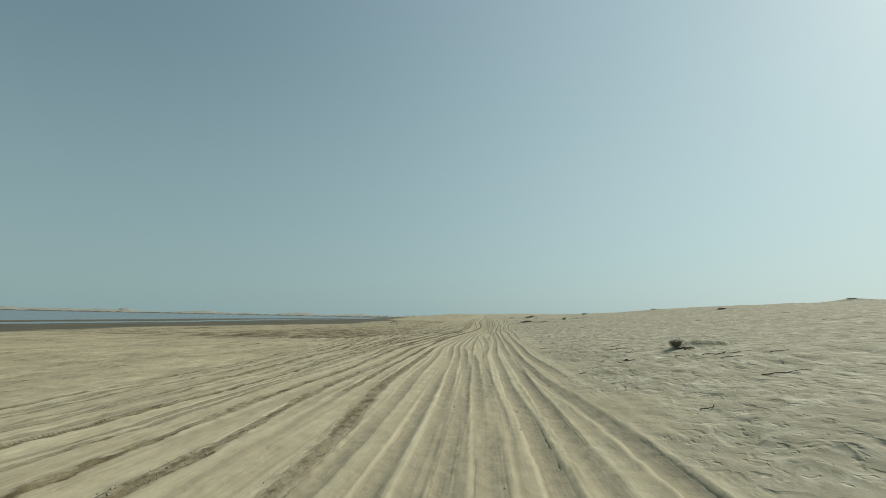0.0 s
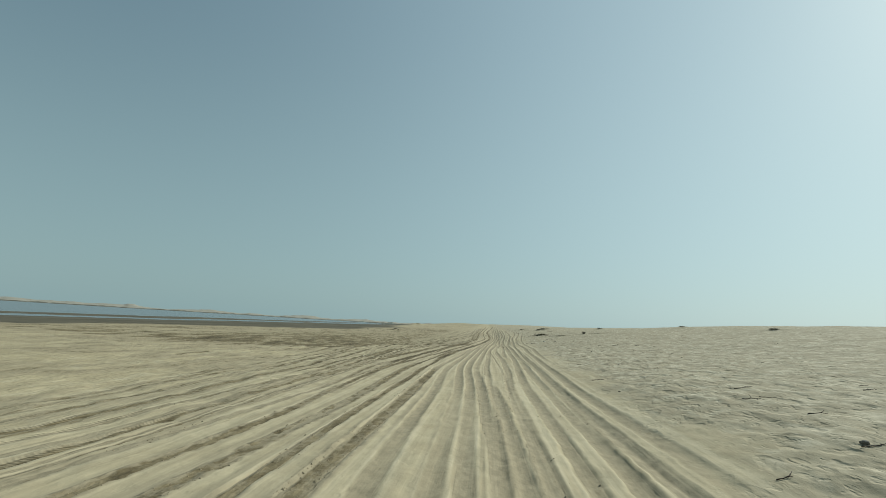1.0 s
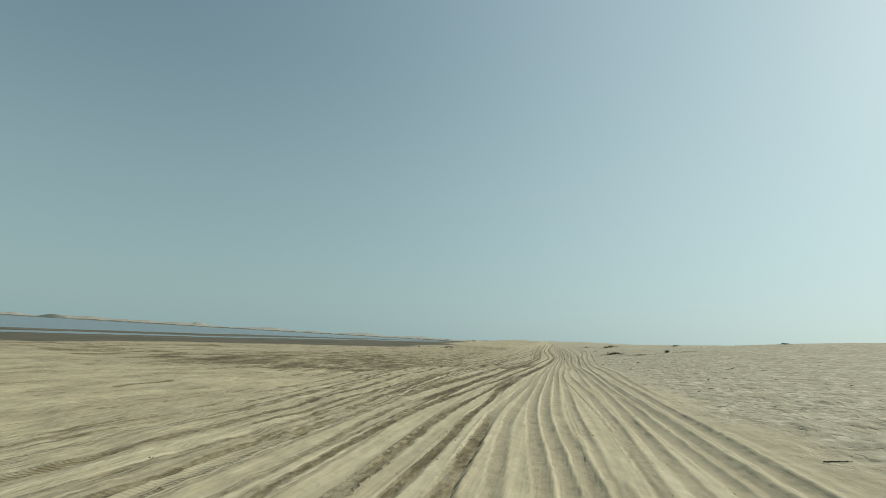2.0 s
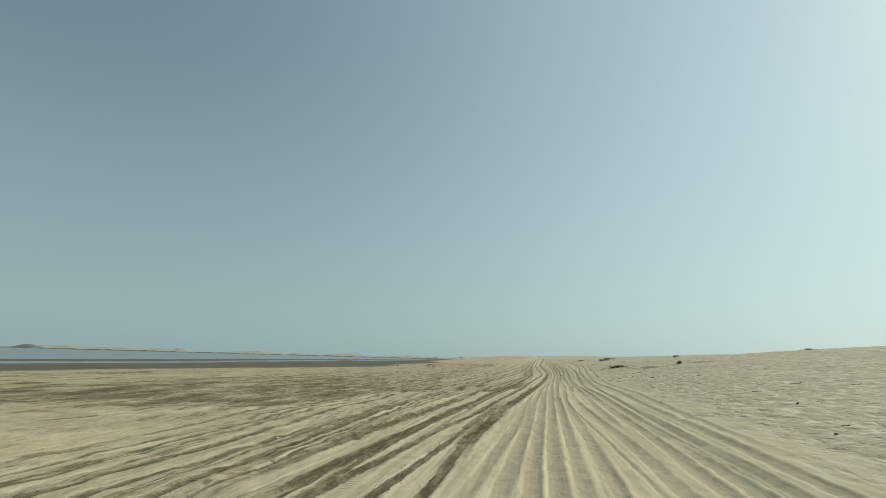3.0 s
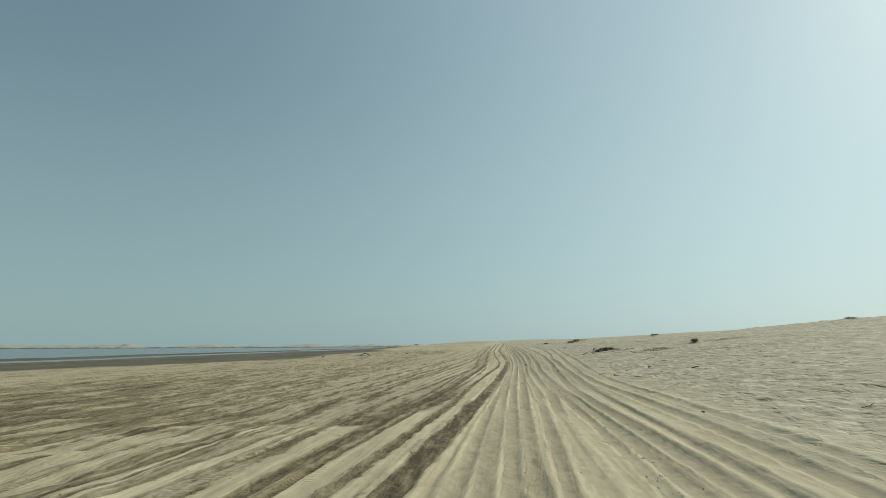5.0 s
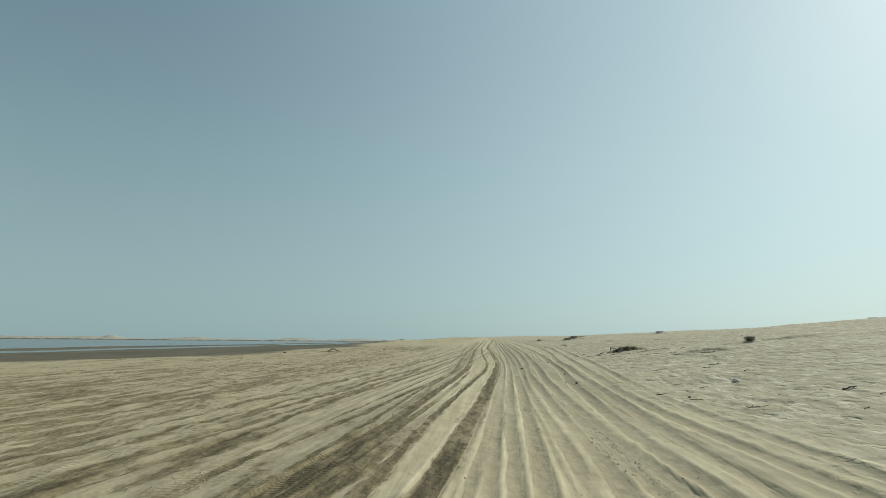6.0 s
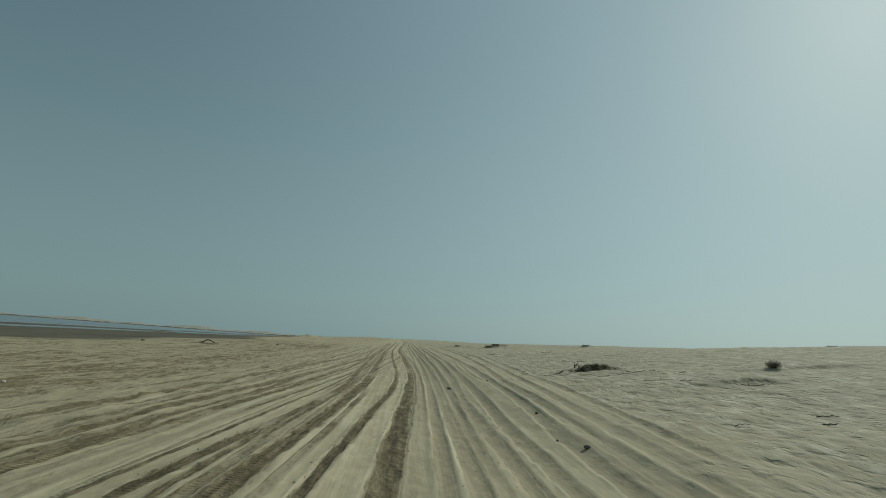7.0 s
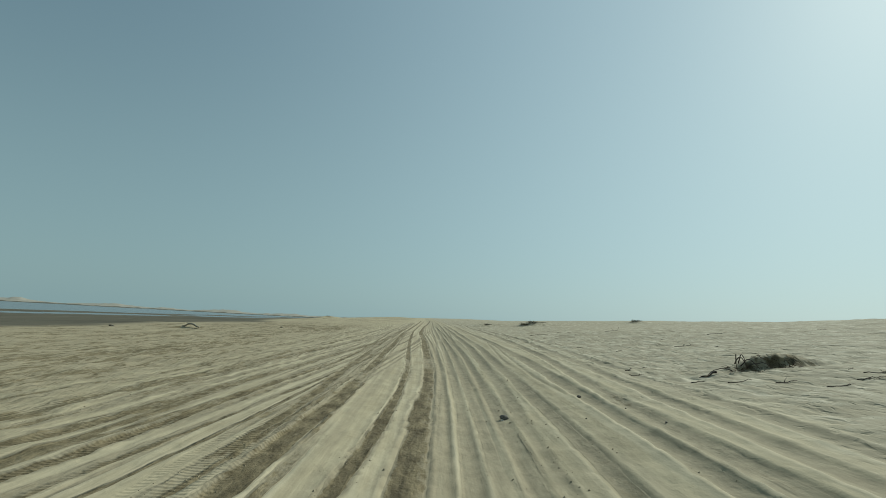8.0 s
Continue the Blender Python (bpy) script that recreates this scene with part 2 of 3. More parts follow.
WAY_TREAD = rut(0.036, 0.12, 0.97, [(-4, -6.3), (7, -6.2), (14, -5.95), (21, -6.05), (26, -6.3), (31.4, -6.45), (38.6, -6.75), (47, -6.95), (54, -6.55), (61, -6.15), (66, -5.6), (73, -5.4), (78, -5.0), (83, -4.5), (88, -4.3), (96, -3.7), (108, -3.45), (150, -3.3)], 0.35, 1.0)
rut(0.022, 0.06, 0.9, [(36, -6.4), (42, -6.45), (48, -6.6), (54, -6.2), (60, -5.85)], 0.2, 0.6)
rut(0.022, 0.08, 0.75, [(-4, -5.3), (6, -5.2), (10, -5.1), (15, -5.3), (20, -5.0), (24, -4.9), (29, -5.3), (34, -5.2)], 0.5)
rut(0.036, 0.20, 0.82, [(26, -6.0), (32, -6.05), (37, -5.9), (43, -5.5), (51, -5.05), (57, -4.85), (62.6, -4.7)], 1.0, 0.5)
rut(0.030, 0.11, 0.95, [(60, -4.75), (62.6, -4.7), (68, -3.95), (73, -3.7), (80, -3.0), (86, -2.75), (96, -3.0), (109, -3.2), (124, -3.2), (170, -2.9)], 0.6, 0.5)
rut(0.018, 0.06, 0.95, [(76, -3.1), (80, -2.86), (84, -2.7), (89, -2.5), (95, -2.52), (109, -2.55)], 0.2, 0.5)
WAY_WEST = rut(0.042, 0.17, 0.97, [(34, -5.0), (42, -4.65), (49, -4.25), (54.7, -3.98), (60, -3.55), (64, -3.3), (68, -2.95), (74.2, -2.68), (77, -2.5), (82, -2.32), (89, -2.2), (100, -2.3), (115, -2.42), (132, -2.65), (150, -2.45), (180, -2.2), (300, -1.6)], 0.5)
rut(0.036, 0.10, 0.97, [(-6, -4.2), (5.4, -4.35), (9.7, -4.5), (14, -4.5), (18, -4.35), (24, -4.6), (30, -4.75), (35, -4.35), (40, -4.0), (45, -3.5), (49, -3.35), (54.4, -2.9), (61, -2.45), (67, -2.25), (73, -1.95), (79, -1.55), (84, -1.2), (88.4, -1.04), (94, -1.0), (103, -1.25), (116, -1.55), (140, -1.75), (183, -1.35), (300, -0.4)], 0.8)
rut(0.024, 0.10, 0.85, [(2, -3.3), (7, -3.4), (12.5, -3.75), (20, -3.6), (30.3, -3.85), (36, -3.58), (42, -3.3), (48, -3.0)], 1.0)
WAY_DEEP = rut(0.050, 0.20, 1.0, [(13, -3.05), (16, -3.1), (21, -3.15), (27, -3.05), (30, -3.18), (34, -3.06), (39, -3.1), (46.6, -2.76), (52, -2.4), (58.6, -1.93), (65, -1.5), (71, -1.2), (77, -0.94), (82.6, -0.65), (88.6, -0.42), (93, -0.3), (100, -0.32), (107, -0.42), (116, -0.48), (128, -0.72), (138, -0.86), (152, -0.75), (178, -0.45), (200, 0.2), (300, 2.0)], 0.45, start=37)
rut(0.040, 0.10, 0.92, [(13, -3.05), (16, -3.1), (21, -3.15), (27, -3.05), (30, -3.18), (34, -3.06), (38, -3.1)], 0.4)
rut(0.040, 0.13, 0.85, [(3, -1.85), (8, -2.0), (10.3, -2.25), (14, -2.5), (20, -2.52), (24, -2.55), (30, -2.66)], 0.5)
rut(0.026, 0.13, 0.36, [(26, -2.58), (31, -2.66), (39, -2.3), (45, -2.1), (52, -1.95)])
rut(0.026, 0.13, 0.34, [(-6, -1.6), (9, -1.65), (16, -1.9), (24, -2.0), (30.6, -2.24), (37, -2.02), (45, -1.85), (52, -1.7), (58, -1.45)])
# older tracks that cross the dark crust
rut(0.020, 0.10, 0.92, [(43, -10.2), (52, -10.5), (64, -10.8), (80, -10.4)], 0.3, 0.4)
rut(0.020, 0.11, 0.92, [(46, -11.8), (56, -12.2), (70, -12.4), (88, -11.8)], 0.3, 0.4)
rut(0.018, 0.09, 0.88, [(52, -13.6), (62, -14.0), (76, -13.8)], 0.2)
# the dry ruts of the track
rut(0.030, 0.13, 0.36, [(-6, -1.0), (9, -1.05), (18, -1.25), (24, -1.42), (30.6, -1.74), (36, -1.74), (48, -1.48), (53, -1.35), (64, -1.0), (70, -0.74), (78, -0.45), (86, -0.12), (95, 0.08), (107, 0.1)])
WAY_MIDDLE = rut(0.032, 0.13, 0.40, [(-6, -0.6), (9, -0.72), (13, -0.8), (21, -1.0), (25, -1.12), (30.6, -1.4), (36, -1.38), (45, -1.22), (53, -1.03), (64, -0.7), (70, -0.46), (80, -0.05), (89, 0.28), (104, 0.58), (160, 0.9), (300, 2.6)])
rut(0.034, 0.13, 0.45, [(-6, -0.3), (9, -0.4), (16.5, -0.45), (19, -0.6), (24, -0.78), (30.7, -1.06), (36, -1.02), (45, -0.87), (53, -0.7), (61, -0.46), (64, -0.3), (70, -0.1), (78, 0.15), (88, 0.52), (100, 0.8), (160, 1.4)], 0.15)
rut(0.030, 0.12, 0.42, [(12, -0.1), (18, -0.2), (24, -0.42), (30.6, -0.66), (36, -0.6), (42, -0.5), (48.6, -0.5), (52, -0.4), (60.7, 0.0), (64, 0.17), (68, 0.24), (75, 0.3), (79, 0.46), (85, 0.82), (90, 0.97), (100, 1.25), (160, 2.0), (300, 3.4)], 0.3)
WAY_EAST = rut(0.034, 0.14, 0.42, [(-6, 0.2), (5, 0.14), (9.8, 0.12), (16, 0.1), (24, 0.02), (30.4, 0.23), (38.6, 0.24), (45, 0.05), (51, -0.03), (57, 0.16), (64, 0.55), (71, 0.62), (82, 0.87), (90, 1.32), (104, 1.8), (160, 2.5)], 0.5)
rut(0.028, 0.12, 0.38, [(43, 0.46), (48, 0.52), (55, 0.72), (63.5, 0.8), (70, 0.84)], 0.5)
rut(0.036, 0.14, 0.42, [(-6, 0.9), (9.6, 0.74), (13, 0.62), (19, 0.6), (25, 0.56), (30.6, 0.66), (34, 0.77), (41.5, 0.92), (48, 0.9), (53, 0.98), (59.4, 1.08), (64, 1.02), (70, 1.06), (76.7, 1.17), (82.4, 1.46), (90, 1.75), (104, 2.2), (160, 3.0), (300, 4.2)], 0.2)
rut(0.040, 0.15, 0.40, [(-6, 1.4), (9.6, 1.17), (21, 1.1), (30.7, 1.07), (36, 1.2), (47.8, 1.3), (54, 1.38), (60, 1.36), (66.3, 1.46), (71, 1.68), (75, 1.82), (79.4, 2.08), (87, 2.45), (95, 2.76), (106, 3.05), (160, 4.0)], 0.25)
WAY_EDGE = rut(0.042, 0.16, 0.36, [(-6, 2.1), (9, 1.85), (15, 1.5), (22, 1.4), (30.6, 1.5), (36, 1.55), (42, 1.58), (47.5, 1.7), (54, 1.8), (60, 1.88), (66, 2.04), (70, 2.2), (78.6, 2.42), (84.4, 2.66), (90, 3.08), (95, 3.5), (107.5, 4.1), (130, 5.0), (200, 5.6)])
rut(0.036, 0.15, 0.30, [(16, 2.05), (24, 1.85), (30.4, 2.0), (35, 2.06), (42, 2.2), (48, 2.22), (55, 2.5), (64, 2.5), (72.5, 2.62), (76, 2.8), (81.6, 3.12), (93.6, 4.0), (107, 4.8), (140, 5.8)])
rut(0.030, 0.14, 0.25, [(38, 2.5), (47, 2.75), (55, 3.1), (64, 3.1), (74, 3.3), (84, 3.9), (98, 4.8), (110, 5.6)])
# wind-blown sand behind shrubs: x, y, length across, width along, height
MOUNDS = [(6.6, 87.95, 0.8, 0.24, 0.21), (7.4, 88.0, 0.9, 0.20, 0.16), (5.9, 16.9, 0.5, 0.4, 0.10), (6.6, 17.15, 0.9, 0.32, 0.21),
          (12.4, 84.8, 0.8, 0.6, 0.12), (14.2, 85.2, 2.4, 0.5, 0.13), (8.6, 80.6, 1.6, 0.4, 0.14), (12.2, 142.5, 2.2, 2.0, 0.45),
          (15.5, 143.0, 3.5, 2.0, 0.30), (8.0, 150.0, 3.0, 2.5, 0.40), (26.8, 146.0, 1.6, 1.5, 0.3), (29.0, 95.2, 1.5, 1.2, 0.2),
          (27.2, 64.5, 1.6, 1.2, 0.2), (39.6, 61.7, 2.0, 1.6, 0.3), (-20.0, 122.8, 2.2, 0.8, 0.22), (-35.0, 272.0, 5.0, 4.0, 0.8)]


def bend(y):
    """How far the track's deep rut has swung from where it begins."""
    return at(WAY_DEEP, y) - at(WAY_DEEP, 13.0)


def base_height(x, y):
    u = shore(x, y)
    z = np.where(np.abs(u) < 195, np.interp(u, LINE, LINE_Z), np.interp(u, ACROSS_X, ACROSS_Z))
    z = np.where(x > 0, z * (1 - 0.26 * smooth(98, 140, y) - 0.38 * smooth(150, 400, y)), z)
    z = z + 0.22 * smooth(1.5, 4.5, x) * (1 - smooth(20, 38, y)) + 0.32 * smooth(-0.3, 3.2, x) * smooth(66, 82, y) * (1 - 0.8 * smooth(10, 24, x))
    d = np.clip(y - 60, 0, 760)
    d = np.where(d < 40, d * d / 80, d - 20)
    z = z + 0.0105 * d * smooth(-75, -20, u)
    z = z + 0.07 * rough(x, y, 9.0, 3, 2) * smooth(2, 12, np.abs(x + 0.7)) * smooth(-90, -60, u) + 0.25 * rough(x, y, 60.0, 5, 2) * smooth(15, 60, x)
    z = z + 0.10 * rough(x, y * 0.22, 17.0, 6, 3) * (1 - smooth(-78, -60, u))
    for mx, my, a, b, h in MOUNDS:
        z = z + h * np.exp(-((x - mx) / np.where(x < mx, a * 0.7, a)) ** 2 - ((y - my) / np.where(y < my, b * 0.5, b * 1.5)) ** 2)
    return z


# the lines between which the lighter tracks run
GUIDES = [WAY_OUTER, WAY_TREAD, WAY_WEST, WAY_DEEP, WAY_MIDDLE, WAY_EAST, WAY_EDGE]


def light_tracks():
    """Older, shallower tracks between the named ones."""
    rng = random.Random(5)
    for k in range(190):
        lane = rng.uniform(-1.6, 2.3) if k < 84 else rng.uniform(3.1, 6.3)
        drift, start = rng.uniform(-0.35, 0.35), rng.uniform(-12, 130)
        stop = start + rng.uniform(20, 70) * (1 if start < 70 else 1.8)
        ys = np.linspace(start, stop, 9)
        g = np.array([at(way, ys) for way in GUIDES])
        lanes = np.clip(lane + drift * np.linspace(-1, 1, 9), -1.8, 6.5)
        xs = [float(np.interp(max(l, 0), range(7), g[:, i]) + min(l, 0) * 4.5) for i, l in enumerate(lanes)]
        if k >= 118:                                   # wide faint ones across the flat
            lane = rng.uniform(-2.4, 1.2)
            start = rng.uniform(52, 100)
            stop = start + rng.uniform(25, 60)
            ys = np.linspace(start, stop, 9)
            xs = [float(at(WAY_OUTER, v)) + lane * 4.0 + 0.03 * (v - start) for v in ys]
        flat = lane < 3
        rut(rng.uniform(0.008, 0.02), rng.choice((0.04, 0.05, 0.06, 0.08, 0.12) if k < 118 else (0.04, 0.06, 0.09, 0.14)), rng.uniform(0.4, 0.9) if flat else rng.uniform(0.15, 0.45), list(zip(ys.tolist(), xs)),
            rng.choice((0, 0.3, 0.8)) if flat else 0, rng.choice((0, 0, 0.7)) if flat else 0)


light_tracks()


def moisture(y):
    """How damp the ruts are along the way: dry at first, wet where the flat comes near, then drying again."""
    return np.interp(y, [0, 24, 34, 68, 82, 96, 150], [0.74, 0.74, 1.0, 1.0, 0.88, 0.74, 0.78])


def rut_fields(x, y):
    """Relief, dampness, tread marks and pale highlighted crests of the tyre tracks."""
    z, damp, tread, loose_highlight = (np.zeros(x.shape) for _ in range(4))
    row, swing = y[:, 0], bend(y[:, 0])
    across = x[0] - swing[0]
    for k, (depth, half, wet, crumb, mark, first, last, way) in enumerate(RUTS):
        cx = at(way, row) + 0.025 * rough(row, row * 0, 6.7, 40 + k, 2)
        on = smooth(first - 4, first + 1, row) * (1 - smooth(last - 3, last + 6, row))
        keep = np.where(on > 0)[0]
        lo, hi = np.searchsorted(across, (cx - swing)[keep].min() - 1.2), np.searchsorted(across, (cx - swing)[keep].max() + 1.2)
        X, Y = x[keep, lo:hi], y[keep, lo:hi]
        edge = rough(X, Y, 0.34, 160 + k, 2)
        s = (X - cx[keep, None]) / half
        a = np.abs(s) + (0.06 + 0.12 * crumb) * edge + 0.05 * rough(Y, Y * 0, 1.3, 200 + k) + 0.10 * rough(Y, Y * 0, 7.0, 220 + k)
        live = on[keep, None] * (0.76 + 0.42 * rough(Y, Y * 0, 5.1, 120 + k, 3))
        floor = 0.62 / (1 + (np.maximum(a, 0.01) / 0.98) ** 14)      # damp sand keeps a steep, shallow step
        lean = 1 + 0.4 * np.sign(s) * rough(Y, Y * 0, 6.0, 240 + k)
        wide = max(0.34, 0.04 / half)
        if wet < 0.6:                                      # dry sand slumps into a round trough between thin crests
            floor = np.exp(-(np.maximum(a, 0.01) / 0.82) ** 2.6)
        berm = 0.55 * lean * smooth(0.98, 1.14, a) * np.exp(-np.maximum(a - 1.14, 0) / wide) * (1 + 0.5 * edge)
        patchy = np.clip(0.75 + 0.6 * rough(Y, Y * 0 + np.sign(s) * 7.3, 3.2, 260 + k, 2), 0, 1)
        # where the crests get their painted highlight and loose sand
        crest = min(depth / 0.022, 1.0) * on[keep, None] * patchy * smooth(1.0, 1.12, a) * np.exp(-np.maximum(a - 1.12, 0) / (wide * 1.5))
        loose_highlight[keep, lo:hi] = np.maximum(loose_highlight[keep, lo:hi] * (1 - floor), crest)
        z[keep, lo:hi] += 1.25 * depth * np.clip(live, 0.05, 1.2) * (berm - floor)
        damp[keep, lo:hi] = np.maximum(damp[keep, lo:hi] * (1 - (0.6 if depth > 0.021 else 0.2) * crest), wet * (moisture(Y) if wet > 0.6 else 1) * np.clip(live * 1.1 + 0.25, 0.75 if wet > 0.95 else 0, 1) * on[keep, None] / (1 + (np.maximum(a + 0.18 * rough(Y, Y * 0 + np.sign(s), 2.4, 280 + k, 2), 0.01) / 0.98) ** 14))
        if mark:
            tread[keep, lo:hi] = np.maximum(tread[keep, lo:hi], mark * floor * smooth(-0.2, 0.5, rough(Y, Y * 0, 9.0, 300 + k, 2) + 0.2))
        if wet >= 1:
            lines = rough(X - cx[keep, None], Y * 0.03, 0.08, 350, 2) * floor
            z[keep, lo:hi] += 0.012 * lines
            damp[keep, lo:hi] -= 0.25 * np.clip(lines, 0, 1)
        if crumb:
            # the walls have broken down into lumps
            body = crumb * on[keep, None] * np.exp(-((a - 0.9) / 0.75) ** 4) * smooth(-0.35, 0.35, rough(X, Y, 1.6, 440 + k, 2) + 0.25 * crumb)
            lumps = rough(X, Y, 0.13, 460 + k, 2)
            z[keep, lo:hi] += body * (0.020 * lumps - 0.004)
            damp[keep, lo:hi] = np.maximum(damp[keep, lo:hi], body * wet * (0.45 + 0.55 * moisture(Y)) * (1 - 0.35 * smooth(64, 76, Y)) * (0.75 - 0.45 * lumps))
            loose_highlight[keep, lo:hi] *= 1 - np.clip(body, 0, 1)
    return z, damp, tread, loose_highlight


def zone_near(y):
    """The trampled crust grows rougher along the flat."""
    return 0.6 * smooth(30, 48, y)


def ground_fields(x, y):
    z = base_height(x, y)
    track, damp, tread, loose_highlight = rut_fields(x, y)
    z = z + np.where(track < 0, -0.042 * np.tanh(-track / 0.05), 0.042 * np.tanh(track / 0.05))
    u = shore(x, y)
    right = smooth(1.5 + 0.014 * np.clip(y, 0, 100), 3.2 + 0.018 * np.clip(y, 0, 100), x + 0.6 * rough(x, y, 1.4, 15, 3))
    left = 1 - smooth(-7.0, -3.5, x)
    near = 1 - smooth(150, 300, y)
    # wind ripples and hollows on the dune, trampled crust on the flat
    hollow = smooth(0.05, 0.6, rough(x + 0.06 * y, y * 0.45, 0.30, 11, 2))
    dents = smooth(0.25, 0.6, rough(x, y * 0.55, 0.2, 17, 1))
    z = z + near * right * (0.016 * rough(x, y, 0.8, 18, 2) - 0.021 * hollow - 0.011 * dents + 0.045 * rough(x, y, 2.3, 13, 2))
    z = z + near * left * (0.022 * rough(x, y * 0.6, 0.45, 19, 3) * (1 + zone_near(y)) + 0.03 * rough(x * 0.6, y, 2.6, 23, 2))
    z = z + near * 0.009 * rough(x, y * 0.6, 0.22, 29, 3)
    # damp crust on the flat: broad ragged patches
    edge = np.interp(x, [-40, -28, -18.5, -14, -11, -10, -7, -4, -2.5, -1.8], [49, 46, 42, 42, 46, 54, 57, 57, 62, 90]) + 1.6 * rough(x, y, 2.4, 47, 3)
    zone = smooth(-0.6, 0.8, y - edge) * (1 - smooth(-2.6, -1.7, x)) * (1 - (0.15 + 0.65 * smooth(-9, -5.5, x)) * smooth(64, 76, y - 0.35 * np.clip(-10 - x, 0, 30))) * (1 - smooth(150, 220, y)) * (1 - 0.35 * smooth(72, 92, y) * smooth(-12, -8, x))
    patch = rough(x - 0.05 * y, y * 0.3, 0.9, 31, 4) * (1 - 0.4 * smooth(58, 66, y)) + 0.5 * rough(x * 0.6, y * 0.25, 6.0, 37, 2) + 0.7 * rough(x - 0.035 * y, y * 0.05, 0.5, 57, 3) * smooth(56, 64, y)
    wide = (1 - smooth(-10.5, -9, x)) * smooth(-30, -22, x)
    later = smooth(66, 76, y) * smooth(-12, -9, x)
    older = 0.47 * (1 - smooth(-12, -6, x)) * smooth(-0.7, 0.5, patch)
    damp = np.maximum(damp, np.maximum(zone * np.clip(0.56 + wide * 0.10 - (0.14 - 0.12 * wide) * smooth(4, 16, y - edge) + (0.30 - 0.12 * wide - 0.10 * later) * patch + 0.25 * rough(x - 0.04 * y, y * 0.12, 0.35, 59, 2), 0, 1), older * (1 - zone)))
    loose_highlight = loose_highlight * (1 - 0.6 * zone)
    litter_shade = np.exp(-((x - 6.95) / 1.05) ** 4 - ((y - 87.80 - 0.05 * (x - 6.9)) / (0.20 - 0.06 * (x - 6.9))) ** 4)          # plant litter round the buried shrub, with the mound face's shade painted in
    # laid into the damp field, so this patch is not moisture
    damp = np.maximum(damp, litter_shade * (0.75 + 0.3 * rough(x, y, 0.2, 53, 2)))
    flat = (1 - smooth(-8.5, -4.0, x)) * smooth(10, 40, y - 1.2 * x)
    lane = smooth(-13, -8, x) * (1 - smooth(1.7 + 0.015 * np.clip(y, 0, 100), 3.6 + 0.018 * np.clip(y, 0, 100), x)) * (1 - 0.5 * zone)
    crust = np.maximum(right, (1 - smooth(-10.0, -6.0, x)) * 0.6)
    bank = np.interp(y, [50, 60, 75, 92, 110, 130, 170, 300], [-41, -43, -47, -43, -30, -27, -28, -36])
    mud = 1 - smooth(-3, 3, u - bank + 3 * rough(x, y * 0.6, 14, 43, 4))
    return z, {"damp": damp, "mud": mud, "tread": tread, "loose_highlight": loose_highlight, "lane": lane, "crust": crust, "dune": right, "flat": flat}


def stretch(start, stop, step, grow):
    out, v = [], start
    while v < stop:
        out.append(v)
        v += step
        step *= grow
    return out


def steps():
    xs = list(np.arange(-6, 5.98, 0.036))
    xs = [-v for v in stretch(6.036, 3500, 0.038, 1.025)][::-1] + xs + stretch(5.99, 3500, 0.037, 1.016)
    ys = list(np.arange(4, 96, 0.1))
    ys = [-v for v in stretch(-3.9, 800, 0.3, 1.25)][::-1] + ys + stretch(96, 3500, 0.105, 1.022)
    return np.array(xs), np.array(ys)


def build_ground():
    xs, ys = steps()
    x, y = np.meshgrid(xs, ys)
    x = x + bend(y)                                    # the rows follow the track's bend
    z, fields = ground_fields(x, y)
    rows, cols = x.shape
    me = bpy.data.meshes.new("ground")
    me.vertices.add(rows * cols)
    me.vertices.foreach_set("co", np.stack([x, y, z], -1).ravel().astype(np.float32))
    i = np.arange(rows * cols).reshape(rows, cols)
    quads = np.stack([i[:-1, :-1], i[:-1, 1:], i[1:, 1:], i[1:, :-1]], -1).reshape(-1, 4)
    me.loops.add(quads.size)
    me.loops.foreach_set("vertex_index", quads.ravel().astype(np.int32))
    me.polygons.add(len(quads))
    me.polygons.foreach_set("loop_start", np.arange(0, quads.size, 4, dtype=np.int32))
    me.polygons.foreach_set("use_smooth", np.ones(len(quads), bool))
    for name, values in fields.items():
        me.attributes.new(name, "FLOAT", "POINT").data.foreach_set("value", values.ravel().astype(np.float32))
    me.update(calc_edges=True)
    me.materials.append(SAND)
    ob = new("ground", me)
    return tagged(ob, "pale desert sand with many tyre ruts beside a mud flat", "ground", kind="structure"), (xs, ys, z)


GROUND, (GX, GY, GZ) = build_ground()


def ground_z(x, y):
    x = x - float(bend(y))
    i = int(np.clip(np.searchsorted(GX, x) - 1, 0, len(GX) - 2))
    j = int(np.clip(np.searchsorted(GY, y) - 1, 0, len(GY) - 2))
    a, b = (x - GX[i]) / (GX[i + 1] - GX[i]), (y - GY[j]) / (GY[j + 1] - GY[j])
    return float((GZ[j, i] * (1 - a) + GZ[j, i + 1] * a) * (1 - b) + (GZ[j + 1, i] * (1 - a) + GZ[j + 1, i + 1] * a) * b)


def mesh_object(name, bm, material, parent=None, smooth_faces=True):
    me = bpy.data.meshes.new(name)
    bm.to_mesh(me)
    bm.free()
    me.materials.append(material)
    if smooth_faces:
        me.polygons.foreach_set("use_smooth", np.ones(len(me.polygons), bool))
    ob = new(name, me)
    ob.parent = parent
    return ob


